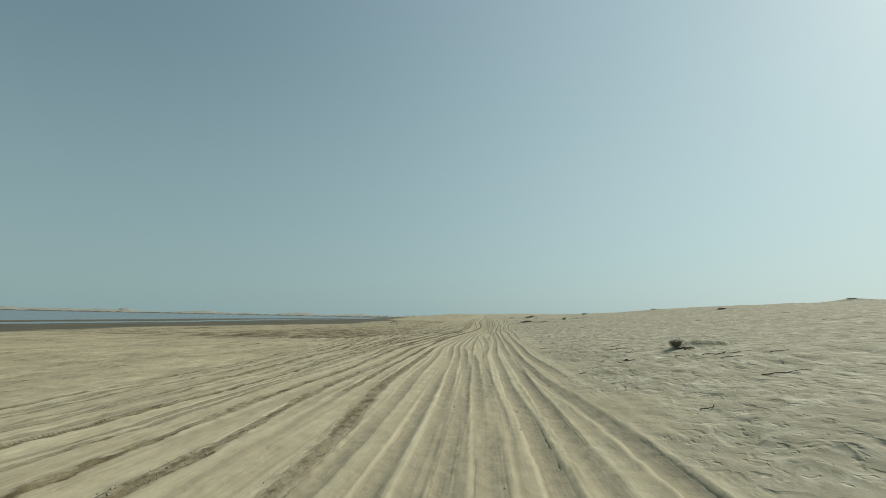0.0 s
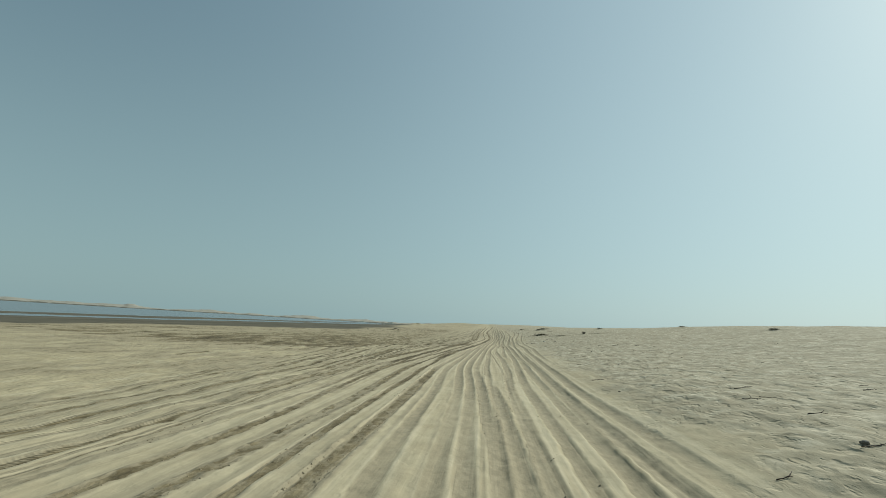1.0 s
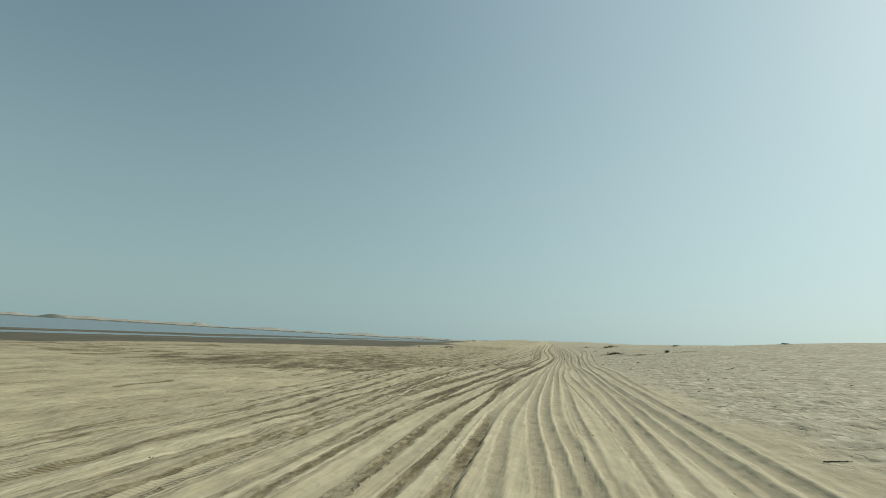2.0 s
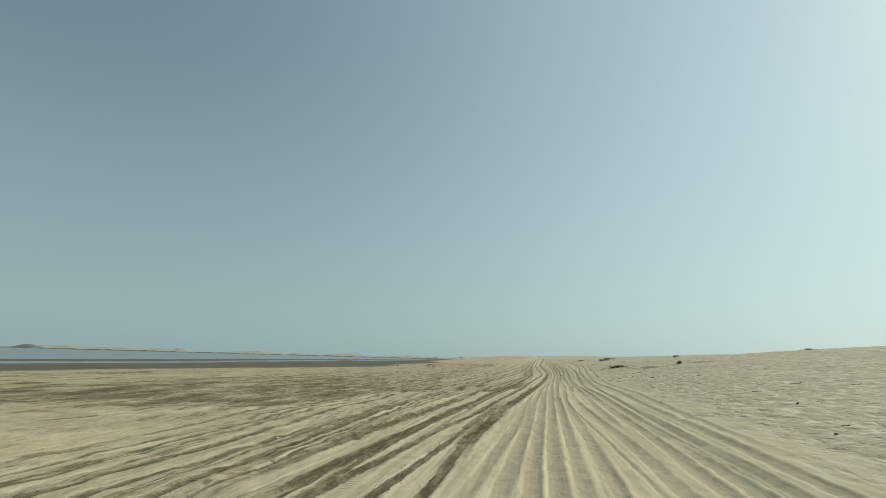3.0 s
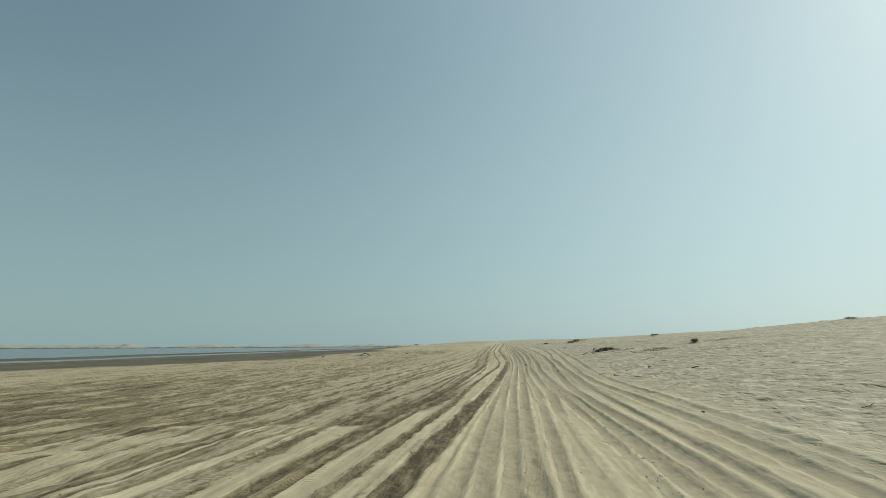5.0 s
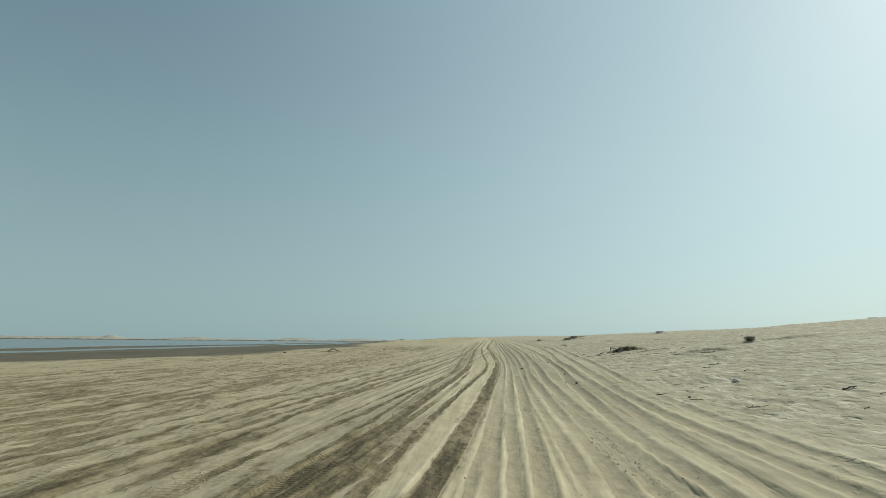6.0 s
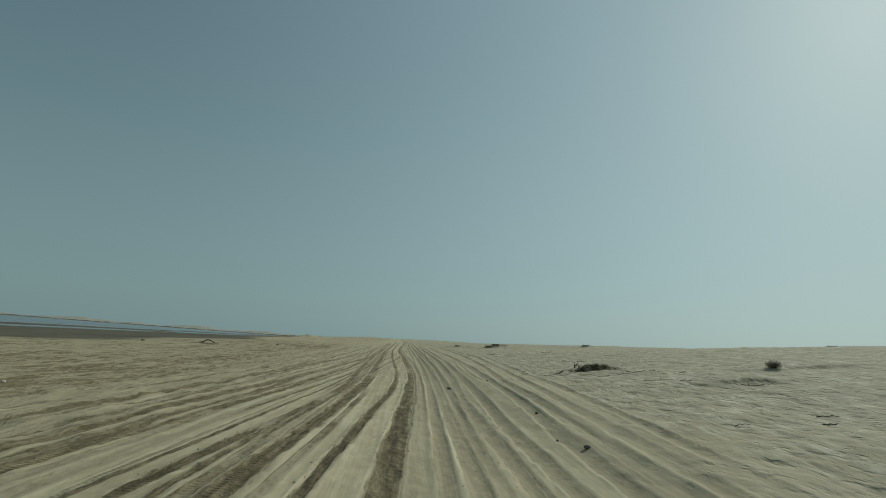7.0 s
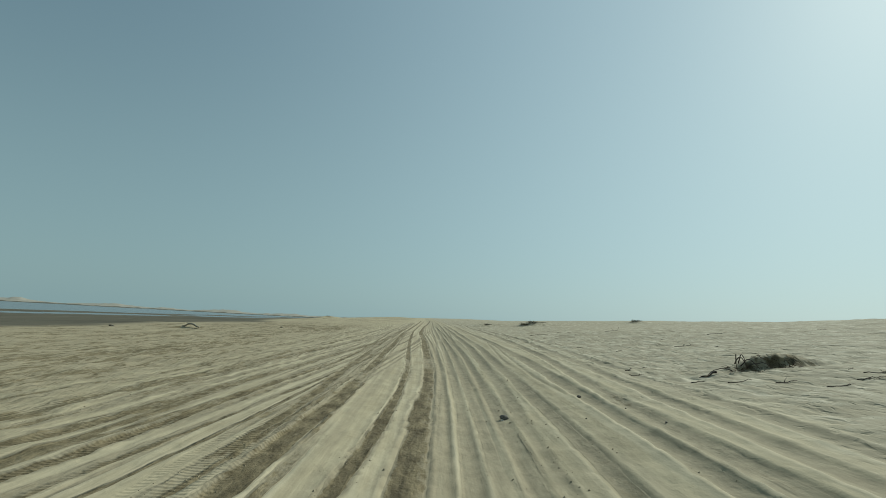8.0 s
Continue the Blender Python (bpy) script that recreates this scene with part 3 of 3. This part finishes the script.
def grid_mesh(name, x, y, z, material):
    rows, cols = x.shape
    i = np.arange(rows * cols).reshape(rows, cols)
    quads = np.stack([i[:-1, :-1], i[:-1, 1:], i[1:, 1:], i[1:, :-1]], -1).reshape(-1, 4)
    me = bpy.data.meshes.new(name)
    me.from_pydata(np.stack([x, y, z], -1).reshape(-1, 3).tolist(), [], quads.tolist())
    me.polygons.foreach_set("use_smooth", np.ones(len(me.polygons), bool))
    me.materials.append(material)
    return new(name, me)


def build_water():
    x, y = np.meshgrid(np.linspace(-3400, -70, 40), np.linspace(-700, 3000, 40))
    return tagged(grid_mesh("water", x, y, x * 0 + WATER_Z, WATER), "still grey-blue lagoon beyond the mud flat", "water", kind="structure")


def build_far_dunes():
    """The low dunes on the lagoon's far side, and the dark bank before them."""
    az, t = np.meshgrid(np.radians(np.linspace(-95, 4, 900)), np.linspace(0, 1, 14))
    r = 1350 + 500 * t + 180 * np.sin(az * 3.0)
    crest = 4.4 + 2.6 * rough(az * 57.3, t * 0.6, 3.2, 61, 4) + 2.0 * np.clip(rough(az * 57.3, t * 0, 1.1, 67, 3), 0, 1)
    z = -1.4 + crest * np.sin(np.clip(t * 1.35, 0, 1) * np.pi / 2) * (1 - 0.5 * smooth(0.7, 1, t)) + 1.0
    z[0] = -1.6
    tagged(grid_mesh("backdrop_dunes", np.sin(az) * r, np.cos(az) * r + 40, z, HAZED_SAND), "low pale dunes along the far shore", "dunes", kind="structure")
    az, t = np.meshgrid(np.radians(np.linspace(-95, -4, 700)), np.linspace(0, 1, 4))
    r = 1310 + 30 * t + 180 * np.sin(az * 3.0)
    z = -1.4 + (2.2 + 0.7 * rough(az * 57.3, t * 0, 0.4, 71, 3)) * np.sin(t * np.pi)
    tagged(grid_mesh("backdrop_bank", np.sin(az) * r, np.cos(az) * r + 40, z, SCRUB), "dark muddy bank along the far shore", "bank", kind="structure")
    az, t = np.meshgrid(np.radians(np.linspace(-52, -3, 900)), np.linspace(0, 1, 5))
    clump = smooth(0.15, 0.6, rough(az * 57.3, t * 0, 1.5, 83, 2) + 0.5 * smooth(-13, -9, az * 57.3))
    r = 1290 + 40 * t + 180 * np.sin(az * 3.0)
    hill = 8.5 * np.exp(-((az * 57.3 + 47.0) / 1.1) ** 2)
    clump = clump * smooth(-28, -24, az * 57.3)
    z = -2.0 + (hill + clump * (3.2 + 2.2 * rough(az * 57.3, t * 0, 0.5, 87, 3))) * np.sin(t * np.pi * 0.8)
    tagged(grid_mesh("backdrop_scrub", np.sin(az) * r, np.cos(az) * r + 40, z, FAR_SCRUB), "grey-green scrub hummocks along the far shore", "scrub", kind="structure")


build_water()
build_far_dunes()


# ---- things ----
def tube(bm, pts, radii, sides=5):
    """A tapered tube along the points."""
    rings = []
    for i, p in enumerate(pts):
        ahead = (Vector(pts[min(i + 1, len(pts) - 1)]) - Vector(pts[max(i - 1, 0)])).normalized()
        side = ahead.cross(Vector((0.31, 0.17, 0.93))).normalized()
        other = ahead.cross(side)
        rings.append([bm.verts.new(Vector(p) + radii[i] * (math.cos(a) * side + math.sin(a) * other))
                      for a in (2 * math.pi * k / sides for k in range(sides))])
    for r0, r1 in zip(rings, rings[1:]):
        for k in range(sides):
            bm.faces.new((r0[k], r0[(k + 1) % sides], r1[(k + 1) % sides], r1[k]))
    bm.faces.new(rings[0][::-1])
    bm.faces.new(rings[-1])


def crooked(rng, start, way, length, bend, n=6, sag=0.0):
    """A crooked run of points."""
    p, d, out = Vector(start), Vector(way).normalized(), [Vector(start)]
    for i in range(n):
        d = (d + Vector((rng.gauss(0, bend), rng.gauss(0, bend), rng.gauss(0, bend) - sag))).normalized()
        p = p + d * length / n
        out.append(p.copy())
    return out


def taper(r, n, end=0.35):
    return [r * (1 - (1 - end) * i / (n - 1)) for i in range(n)]


def part(name, bm, material, parent, label=""):
    return tagged(mesh_object(name, bm, material, parent), label)


def base(name, x, y, turn=0.0, sink=0.0):
    ob = new(name)
    ob.matrix_world = pose(x, y, ground_z(x, y) - sink, 0, 0, turn)
    ob.empty_display_size = 0.1
    return ob


def shrub(x, y, size, seed, label, twigs=110, leafy=0.5, flat=1.0, group="", thin=0.009):
    """A small desert shrub: woody stems, fine twigs and sparse dry leaves."""
    rng = random.Random(seed)
    ob = base("desert_shrub", x, y, sink=0.01)
    for k in range(4):
        bm = bmesh.new()
        a = k * 1.6 + rng.uniform(-0.4, 0.4)
        pts = crooked(rng, (0, 0, -0.02), (math.cos(a), math.sin(a), 0.9 * flat), size * 0.6, 0.22)
        tube(bm, pts, taper(0.028 * size, len(pts)))
        part("stem", bm, TWIG, ob)
    bm, lm = bmesh.new(), bmesh.new()
    for k in range(twigs):
        a, lift = rng.uniform(0, 2 * math.pi), rng.uniform(0.15, 1.3) * flat
        start = Vector((math.cos(a), math.sin(a), 0.6 * flat)) * rng.uniform(0, 0.25) * size
        pts = crooked(rng, start, (math.cos(a + rng.uniform(-0.7, 0.7)), math.sin(a + rng.uniform(-0.7, 0.7)), lift), size * rng.uniform(0.25, 0.62), 0.28, 5)
        tube(bm, pts, taper(thin * max(size, 0.5), len(pts), 0.4), 3)
        for p in pts[2:]:
            if rng.random() < leafy:
                for _ in range(3):
                    c = p + Vector((rng.gauss(0, 1), rng.gauss(0, 1), rng.gauss(0, 1))) * 0.03 * size
                    d, e = Vector((rng.gauss(0, 1), rng.gauss(0, 1), rng.gauss(0, 1))), Vector((rng.gauss(0, 1), rng.gauss(0, 1), rng.gauss(0, 1)))
                    d, e = d.normalized() * 0.035 * size, e.normalized() * 0.016 * size
                    lm.faces.new([lm.verts.new(c + v) for v in (-d, e, d, -e)])
    tagged(part("twigs", bm, GREY_TWIG, ob), kind="stuff")
    tagged(part("leaves", lm, LEAF, ob, "sparse dry olive-grey leaves"), kind="stuff")
    return tagged(ob, label, "shrub", group)


def buried_shrub(x, y):
    """A dead shrub half buried in its sand mound: arched bare branches, a mat of twigs, and a root running out."""
    rng = random.Random(21)
    ob = base("dead_shrub", x, y, sink=0.02)

    def at(dx, dy, dz):
        return Vector((dx, dy, ground_z(x + dx, y + dy) - ground_z(x, y) + 0.02 + dz))

    for dx, dy, reach, rise in ((-0.35, -0.1, -0.55, 0.10), (-0.3, -0.15, -0.45, -0.02), (-0.2, 0.0, -0.05, 0.34), (-0.15, 0.0, 0.12, 0.36), (-0.2, 0.05, 0.22, 0.30), (-0.1, 0.0, 0.35, 0.22), (0.0, -0.05, 0.5, 0.16)):
        bm = bmesh.new()
        pts = [at(dx + reach * t, dy - 0.1 * t, 0.0 + rise * math.sin(math.pi * (0.15 + 0.8 * t)) + rng.uniform(-0.015, 0.015)) for t in (0, 0.15, 0.3, 0.45, 0.6, 0.75, 0.9, 1.0)]
        tube(bm, pts, taper(0.013, len(pts), 0.4), 6)
        part("branch", bm, TWIG, ob)
    bm = bmesh.new()
    pts = [at(-0.75 - 0.35 * t, -0.25 + 0.06 * math.sin(9 * t), 0.05 * (1 - t)) for t in (0, 0.2, 0.4, 0.6, 0.8, 1.0)]
    tube(bm, pts, taper(0.025, len(pts)), 6)
    part("root", bm, TWIG, ob)
    bm = bmesh.new()
    for k in range(190):
        t = rng.random()
        dx, dy = -0.35 + 1.35 * t, rng.gauss(0.08, 0.14) - 0.05
        a = rng.uniform(0, 2 * math.pi)
        pts = crooked(rng, at(dx, dy, rng.uniform(-0.02, 0.02)), (math.cos(a), 0.5 * math.sin(a), rng.uniform(-0.05, 0.3)), rng.uniform(0.06, 0.2), 0.35, 4, 0.2)
        tube(bm, pts, taper(rng.uniform(0.004, 0.009), len(pts)), 3)
    tagged(part("twig_mat", bm, ROT, ob, "tangled mat of rotten brown twigs"), kind="stuff")
    return tagged(ob, "dead bare shrub half buried in a sand mound", "shrub")


def stick(x, y, length, turn, seed, radius=0.014, forks=1, material=None):
    rng = random.Random(seed)
    ob = base("dry_stick", x, y, turn)
    bm = bmesh.new()
    pts = crooked(rng, (-length / 2, 0, radius), (1, 0, 0.05), length, 0.16, 8)
    m = ob.matrix_world
    for p in pts:
        w = m @ p
        p.z = ground_z(w.x, w.y) - m.translation.z + radius * 0.6 + abs(rng.gauss(0, 0.008))
    tube(bm, pts, taper(radius * 0.75, len(pts), 0.4), 5)
    part("stem", bm, material or TWIG, ob)
    for k in range(forks):
        bm = bmesh.new()
        start = pts[rng.randint(2, 6)]
        sub = crooked(rng, start, (0.6, rng.choice((-1, 1)) * 0.8, 0.35), length * rng.uniform(0.2, 0.4), 0.3, 4, 0.1)
        tube(bm, sub, taper(radius * 0.6, len(sub), 0.4), 4)
        part("fork", bm, material or TWIG, ob)
    return tagged(ob, "crooked dry stick lying on wind-rippled sand", "stick", "sticks on the dune")


def stone(name, x, y, size, seed, material, label, flat=0.65, group=""):
    rng = random.Random(seed)
    bm = bmesh.new()
    bmesh.ops.create_icosphere(bm, subdivisions=3, radius=size / 2)
    off = Vector((rng.uniform(0, 50), rng.uniform(0, 50), rng.uniform(0, 50)))
    for v in bm.verts:
        n = v.co.normalized()
        v.co *= 1 + 0.28 * noise.noise(n * 1.3 + off) + 0.10 * noise.noise(n * 4 + off)
        v.co.z *= flat
        v.co.y *= 0.8
    ob = mesh_object(name, bm, material)
    ob.matrix_world = pose(x, y, ground_z(x, y) + size * flat * 0.22, rng.uniform(-12, 12), rng.uniform(-12, 12), rng.uniform(0, 360))
    return tagged(ob, label, "stone", group)


def driftwood(x, y):
    """A weathered log with a broken end, half buried."""
    rng = random.Random(4)
    ob = base("driftwood_log", x, y, -12, 0.03)
    bm = bmesh.new()
    pts = [Vector((-0.75 + 0.25 * i, 0.03 * math.sin(2 * i), 0.03 + 0.26 * math.sin(math.pi * min(1, i / 5.4)) ** 1.3)) for i in range(7)]
    tube(bm, pts, [0.03, 0.06, 0.075, 0.08, 0.075, 0.06, 0.05], 9)
    part("trunk", bm, DRIFTWOOD, ob)
    for sx, sz, d, r in ((-0.5, 0.12, (-0.8, -0.3, -0.1), 0.04), (-0.25, 0.22, (-0.5, 0.1, 0.6), 0.025), (0.45, 0.12, (0.9, -0.4, -0.25), 0.035)):
        bm = bmesh.new()
        pts = crooked(rng, (sx, 0, sz), d, 0.38, 0.2)
        tube(bm, pts, taper(r, len(pts)), 6)
        part("limb", bm, DRIFTWOOD, ob)
    return tagged(ob, "bleached driftwood log half sunk in the flat", "driftwood")


# shrubs
shrub(5.74, 16.85, 0.36, 1, "small grey twiggy shrub with a wind-blown sand tail", 420, 0.55, 1.7, thin=0.004)
buried_shrub(6.25, 87.75)
shrub(12.45, 84.9, 0.46, 3, "round grey twiggy desert shrub on the dune slope", 520, 0.4, 1.25, thin=0.0035)
for i, (x, y, size, flat) in enumerate(((11.6, 142.0, 0.9, 0.3), (12.6, 142.4, 0.9, 0.3), (13.8, 142.8, 0.7, 0.25), (8.0, 149.5, 0.7, 0.25), (26.7, 146.0, 0.9, 0.3), (29.0, 95.2, 0.6, 0.3),
                                        (27.2, 64.4, 0.65, 0.28), (39.6, 61.7, 0.7, 0.28), (37.0, 66.0, 0.45, 0.25), (34.0, 108.0, 0.6, 0.25), (31.0, 125.0, 0.6, 0.25), (-34.6, 272.0, 1.1, 0.3), (-30.0, 240.0, 0.8, 0.3))):
    mat = shrub(x, y, size * 1.1, 30 + i, "low dark matted shrub on a sand hummock", 240, 0.85, flat * 0.14, "shrubs along the crest", 0.006)
    mat.scale = 1.1, 1.0, 0.45

# sticks: x, y, length, turn, radius
for i, (x, y, length, turn, r) in enumerate(((6.3, 14.6, 1.3, -10, 0.016), (7.2, 14.0, 0.7, -12, 0.014), (5.9, 13.6, 0.5, 5, 0.012), (5.6, 10.6, 0.9, -6, 0.014), (3.3, 8.4, 0.25, -15, 0.012),
                                             (6.0, 16.5, 0.35, 20, 0.02), (4.6, 17.6, 0.3, 0, 0.012), (6.9, 82.4, 0.8, -8, 0.014), (7.6, 81.9, 0.5, 6, 0.012), (8.6, 80.2, 0.9, 4, 0.012), (7.0, 75.8, 0.4, -5, 0.014),
                                             (5.2, 86.2, 0.45, 10, 0.012), (5.9, 85.7, 0.6, -14, 0.012), (6.3, 85.2, 0.5, 12, 0.012), (7.3, 85.6, 0.7, -4, 0.012), (7.9, 86.2, 0.8, 8, 0.014), (8.6, 86.0, 0.5, -12, 0.012),
                                             (4.3, 88.6, 0.4, 0, 0.012), (3.3, 69.9, 0.3, 30, 0.016), (4.6, 70.5, 0.28, 10, 0.012), (3.7, 68.6, 0.3, -20, 0.012), (9.4, 52.6, 0.5, 5, 0.018), (7.0, 50.4, 0.35, -8, 0.014),
                                             (4.14, 66.7, 0.4, -14, 0.012), (2.91, 26.2, 0.45, -4, 0.014), (4.5, 19.5, 0.4, -4, 0.012), (6.9, 19.9, 0.3, 8, 0.012), (2.68, 14.7, 0.3, -10, 0.01), (4.0, 15.4, 0.35, 10, 0.014), (5.95, 16.7, 0.55, 12, 0.024), (5.2, 15.1, 0.2, 14, 0.012), (4.75, 39.4, 0.25, 6, 0.012), (3.7, 34.1, 0.4, -6, 0.01), (10.3, 49.7, 0.4, 4, 0.014), (6.53, 67.8, 0.3, 8, 0.03), (6.5, 75.1, 0.35, 4, 0.014), (9.1, 85.0, 0.3, 10, 0.012), (9.0, 96.0, 0.9, 3, 0.014), (13.0, 101.0, 1.2, -3, 0.014), (10.5, 108.0, 1.0, 5, 0.014), (7.0, 112.0, 1.2, 2, 0.016))):
    stick(x, y, length, turn, 100 + i, r, 1 + i % 2)
rng = random.Random(77)
for i in range(60):
    y = rng.uniform(9, 120)
    x = rng.uniform(4.4, 9.5) if rng.random() < 0.6 else rng.uniform(8, 22)
    stick(x, y, rng.uniform(0.12, 0.4), rng.gauss(0, 18), 300 + i, rng.uniform(0.007, 0.013), rng.randint(0, 1))

# stones and clods that lie apart
stone("stone", 1.95, 74.45, 0.11, 1, STONE_DARK, "dark stone lying between tyre ruts")
stone("stone", 1.7, 75.2, 0.06, 2, STONE_DARK, "dark stone lying between tyre ruts")
stone("pale_rock", 5.7, 71.2, 0.2, 3, STONE_PALE, "pale rounded limestone rock on the dune slope", 0.8)
stone("stone", 0.85, 85.6, 0.15, 4, STONE_DARK, "dark stone with a pale chip in the track")
stone("stone", 0.80, 85.5, 0.05, 5, STONE_PALE, "small pale stone chip in the track")
stone("stone", 2.3, 86.3, 0.09, 6, STONE_DARK, "dark stone on a rut's edge")
for i, (x, y, s) in enumerate(((2.6, 84.8, 0.03), (2.7, 83.6, 0.035), (1.9, 84.5, 0.03), (3.95, 15.5, 0.10), (2.75, 22.8, 0.07), (4.05, 38.4, 0.08), (6.1, 44.8, 0.10), (3.68, 69.0, 0.07), (2.06, 78.0, 0.09), (3.0, 57.2, 0.07))):
    stone("stone", x, y, s, 20 + i, STONE_DARK, "small dark stone on the sand", group="small stones")
for i, (x, y, s) in enumerate(((-11.7, 82.0, 0.12), (-7.4, 38.2, 0.08))):
    stone("pale_rock", x, y, s, 40 + i, STONE_PALE, "pale rock on the trampled flat", group="pale rocks on the flat")
driftwood(-19.9, 122.7)
stone("stone", -16.4, 138.0, 0.34, 50, STONE_DARK, "dark lump lying on the flat", 0.5)
stone("stone", -25.5, 121.0, 0.4, 51, STONE_DARK, "dark lump lying on the flat", 0.4)


def clods():
    """Crumbs and clods of damp sand thrown up along the ruts."""
    rng = random.Random(9)
    verts, faces = [], []
    shape = [(1, 0, 0), (0, 1, 0), (-1, 0, 0), (0, -1, 0), (0, 0, 0.9), (0, 0, -0.5)]
    tris = [(0, 1, 4), (1, 2, 4), (2, 3, 4), (3, 0, 4), (1, 0, 5), (2, 1, 5), (3, 2, 5), (0, 3, 5)]
    for k in range(52000):
        depth, half, wet, crumb, mark, first, last, way = RUTS[rng.randrange(29)]
        y = rng.uniform(max(4, first), min(112, last))
        x = float(at(way, y)) + rng.choice((-1, 1)) * half * rng.gauss(1.0, 0.4)
        if rng.random() > crumb or noise.noise(Vector((y / 2.5, half * 900 + depth * 3000, x * 1.5))) < 0.0:
            continue
        s = min(0.024, 0.005 + rng.expovariate(190))
        z, a, n = ground_z(x, y) - s * 0.1, rng.uniform(0, 6.28), len(verts)
        c, d = math.cos(a) * s, math.sin(a) * s
        for p in shape:
            q = [v * rng.uniform(0.6, 1.2) for v in p]
            verts.append((x + q[0] * c - q[1] * d, y + q[0] * d + q[1] * c, z + q[2] * s))
        faces += [tuple(n + i for i in t) for t in tris]
    me = bpy.data.meshes.new("sand_clods")
    me.from_pydata(verts, [], faces)
    me.materials.append(CLOD)
    return tagged(new("sand_clods", me), "crumbled clods of damp sand along the ruts", "clods", kind="stuff")


clods()
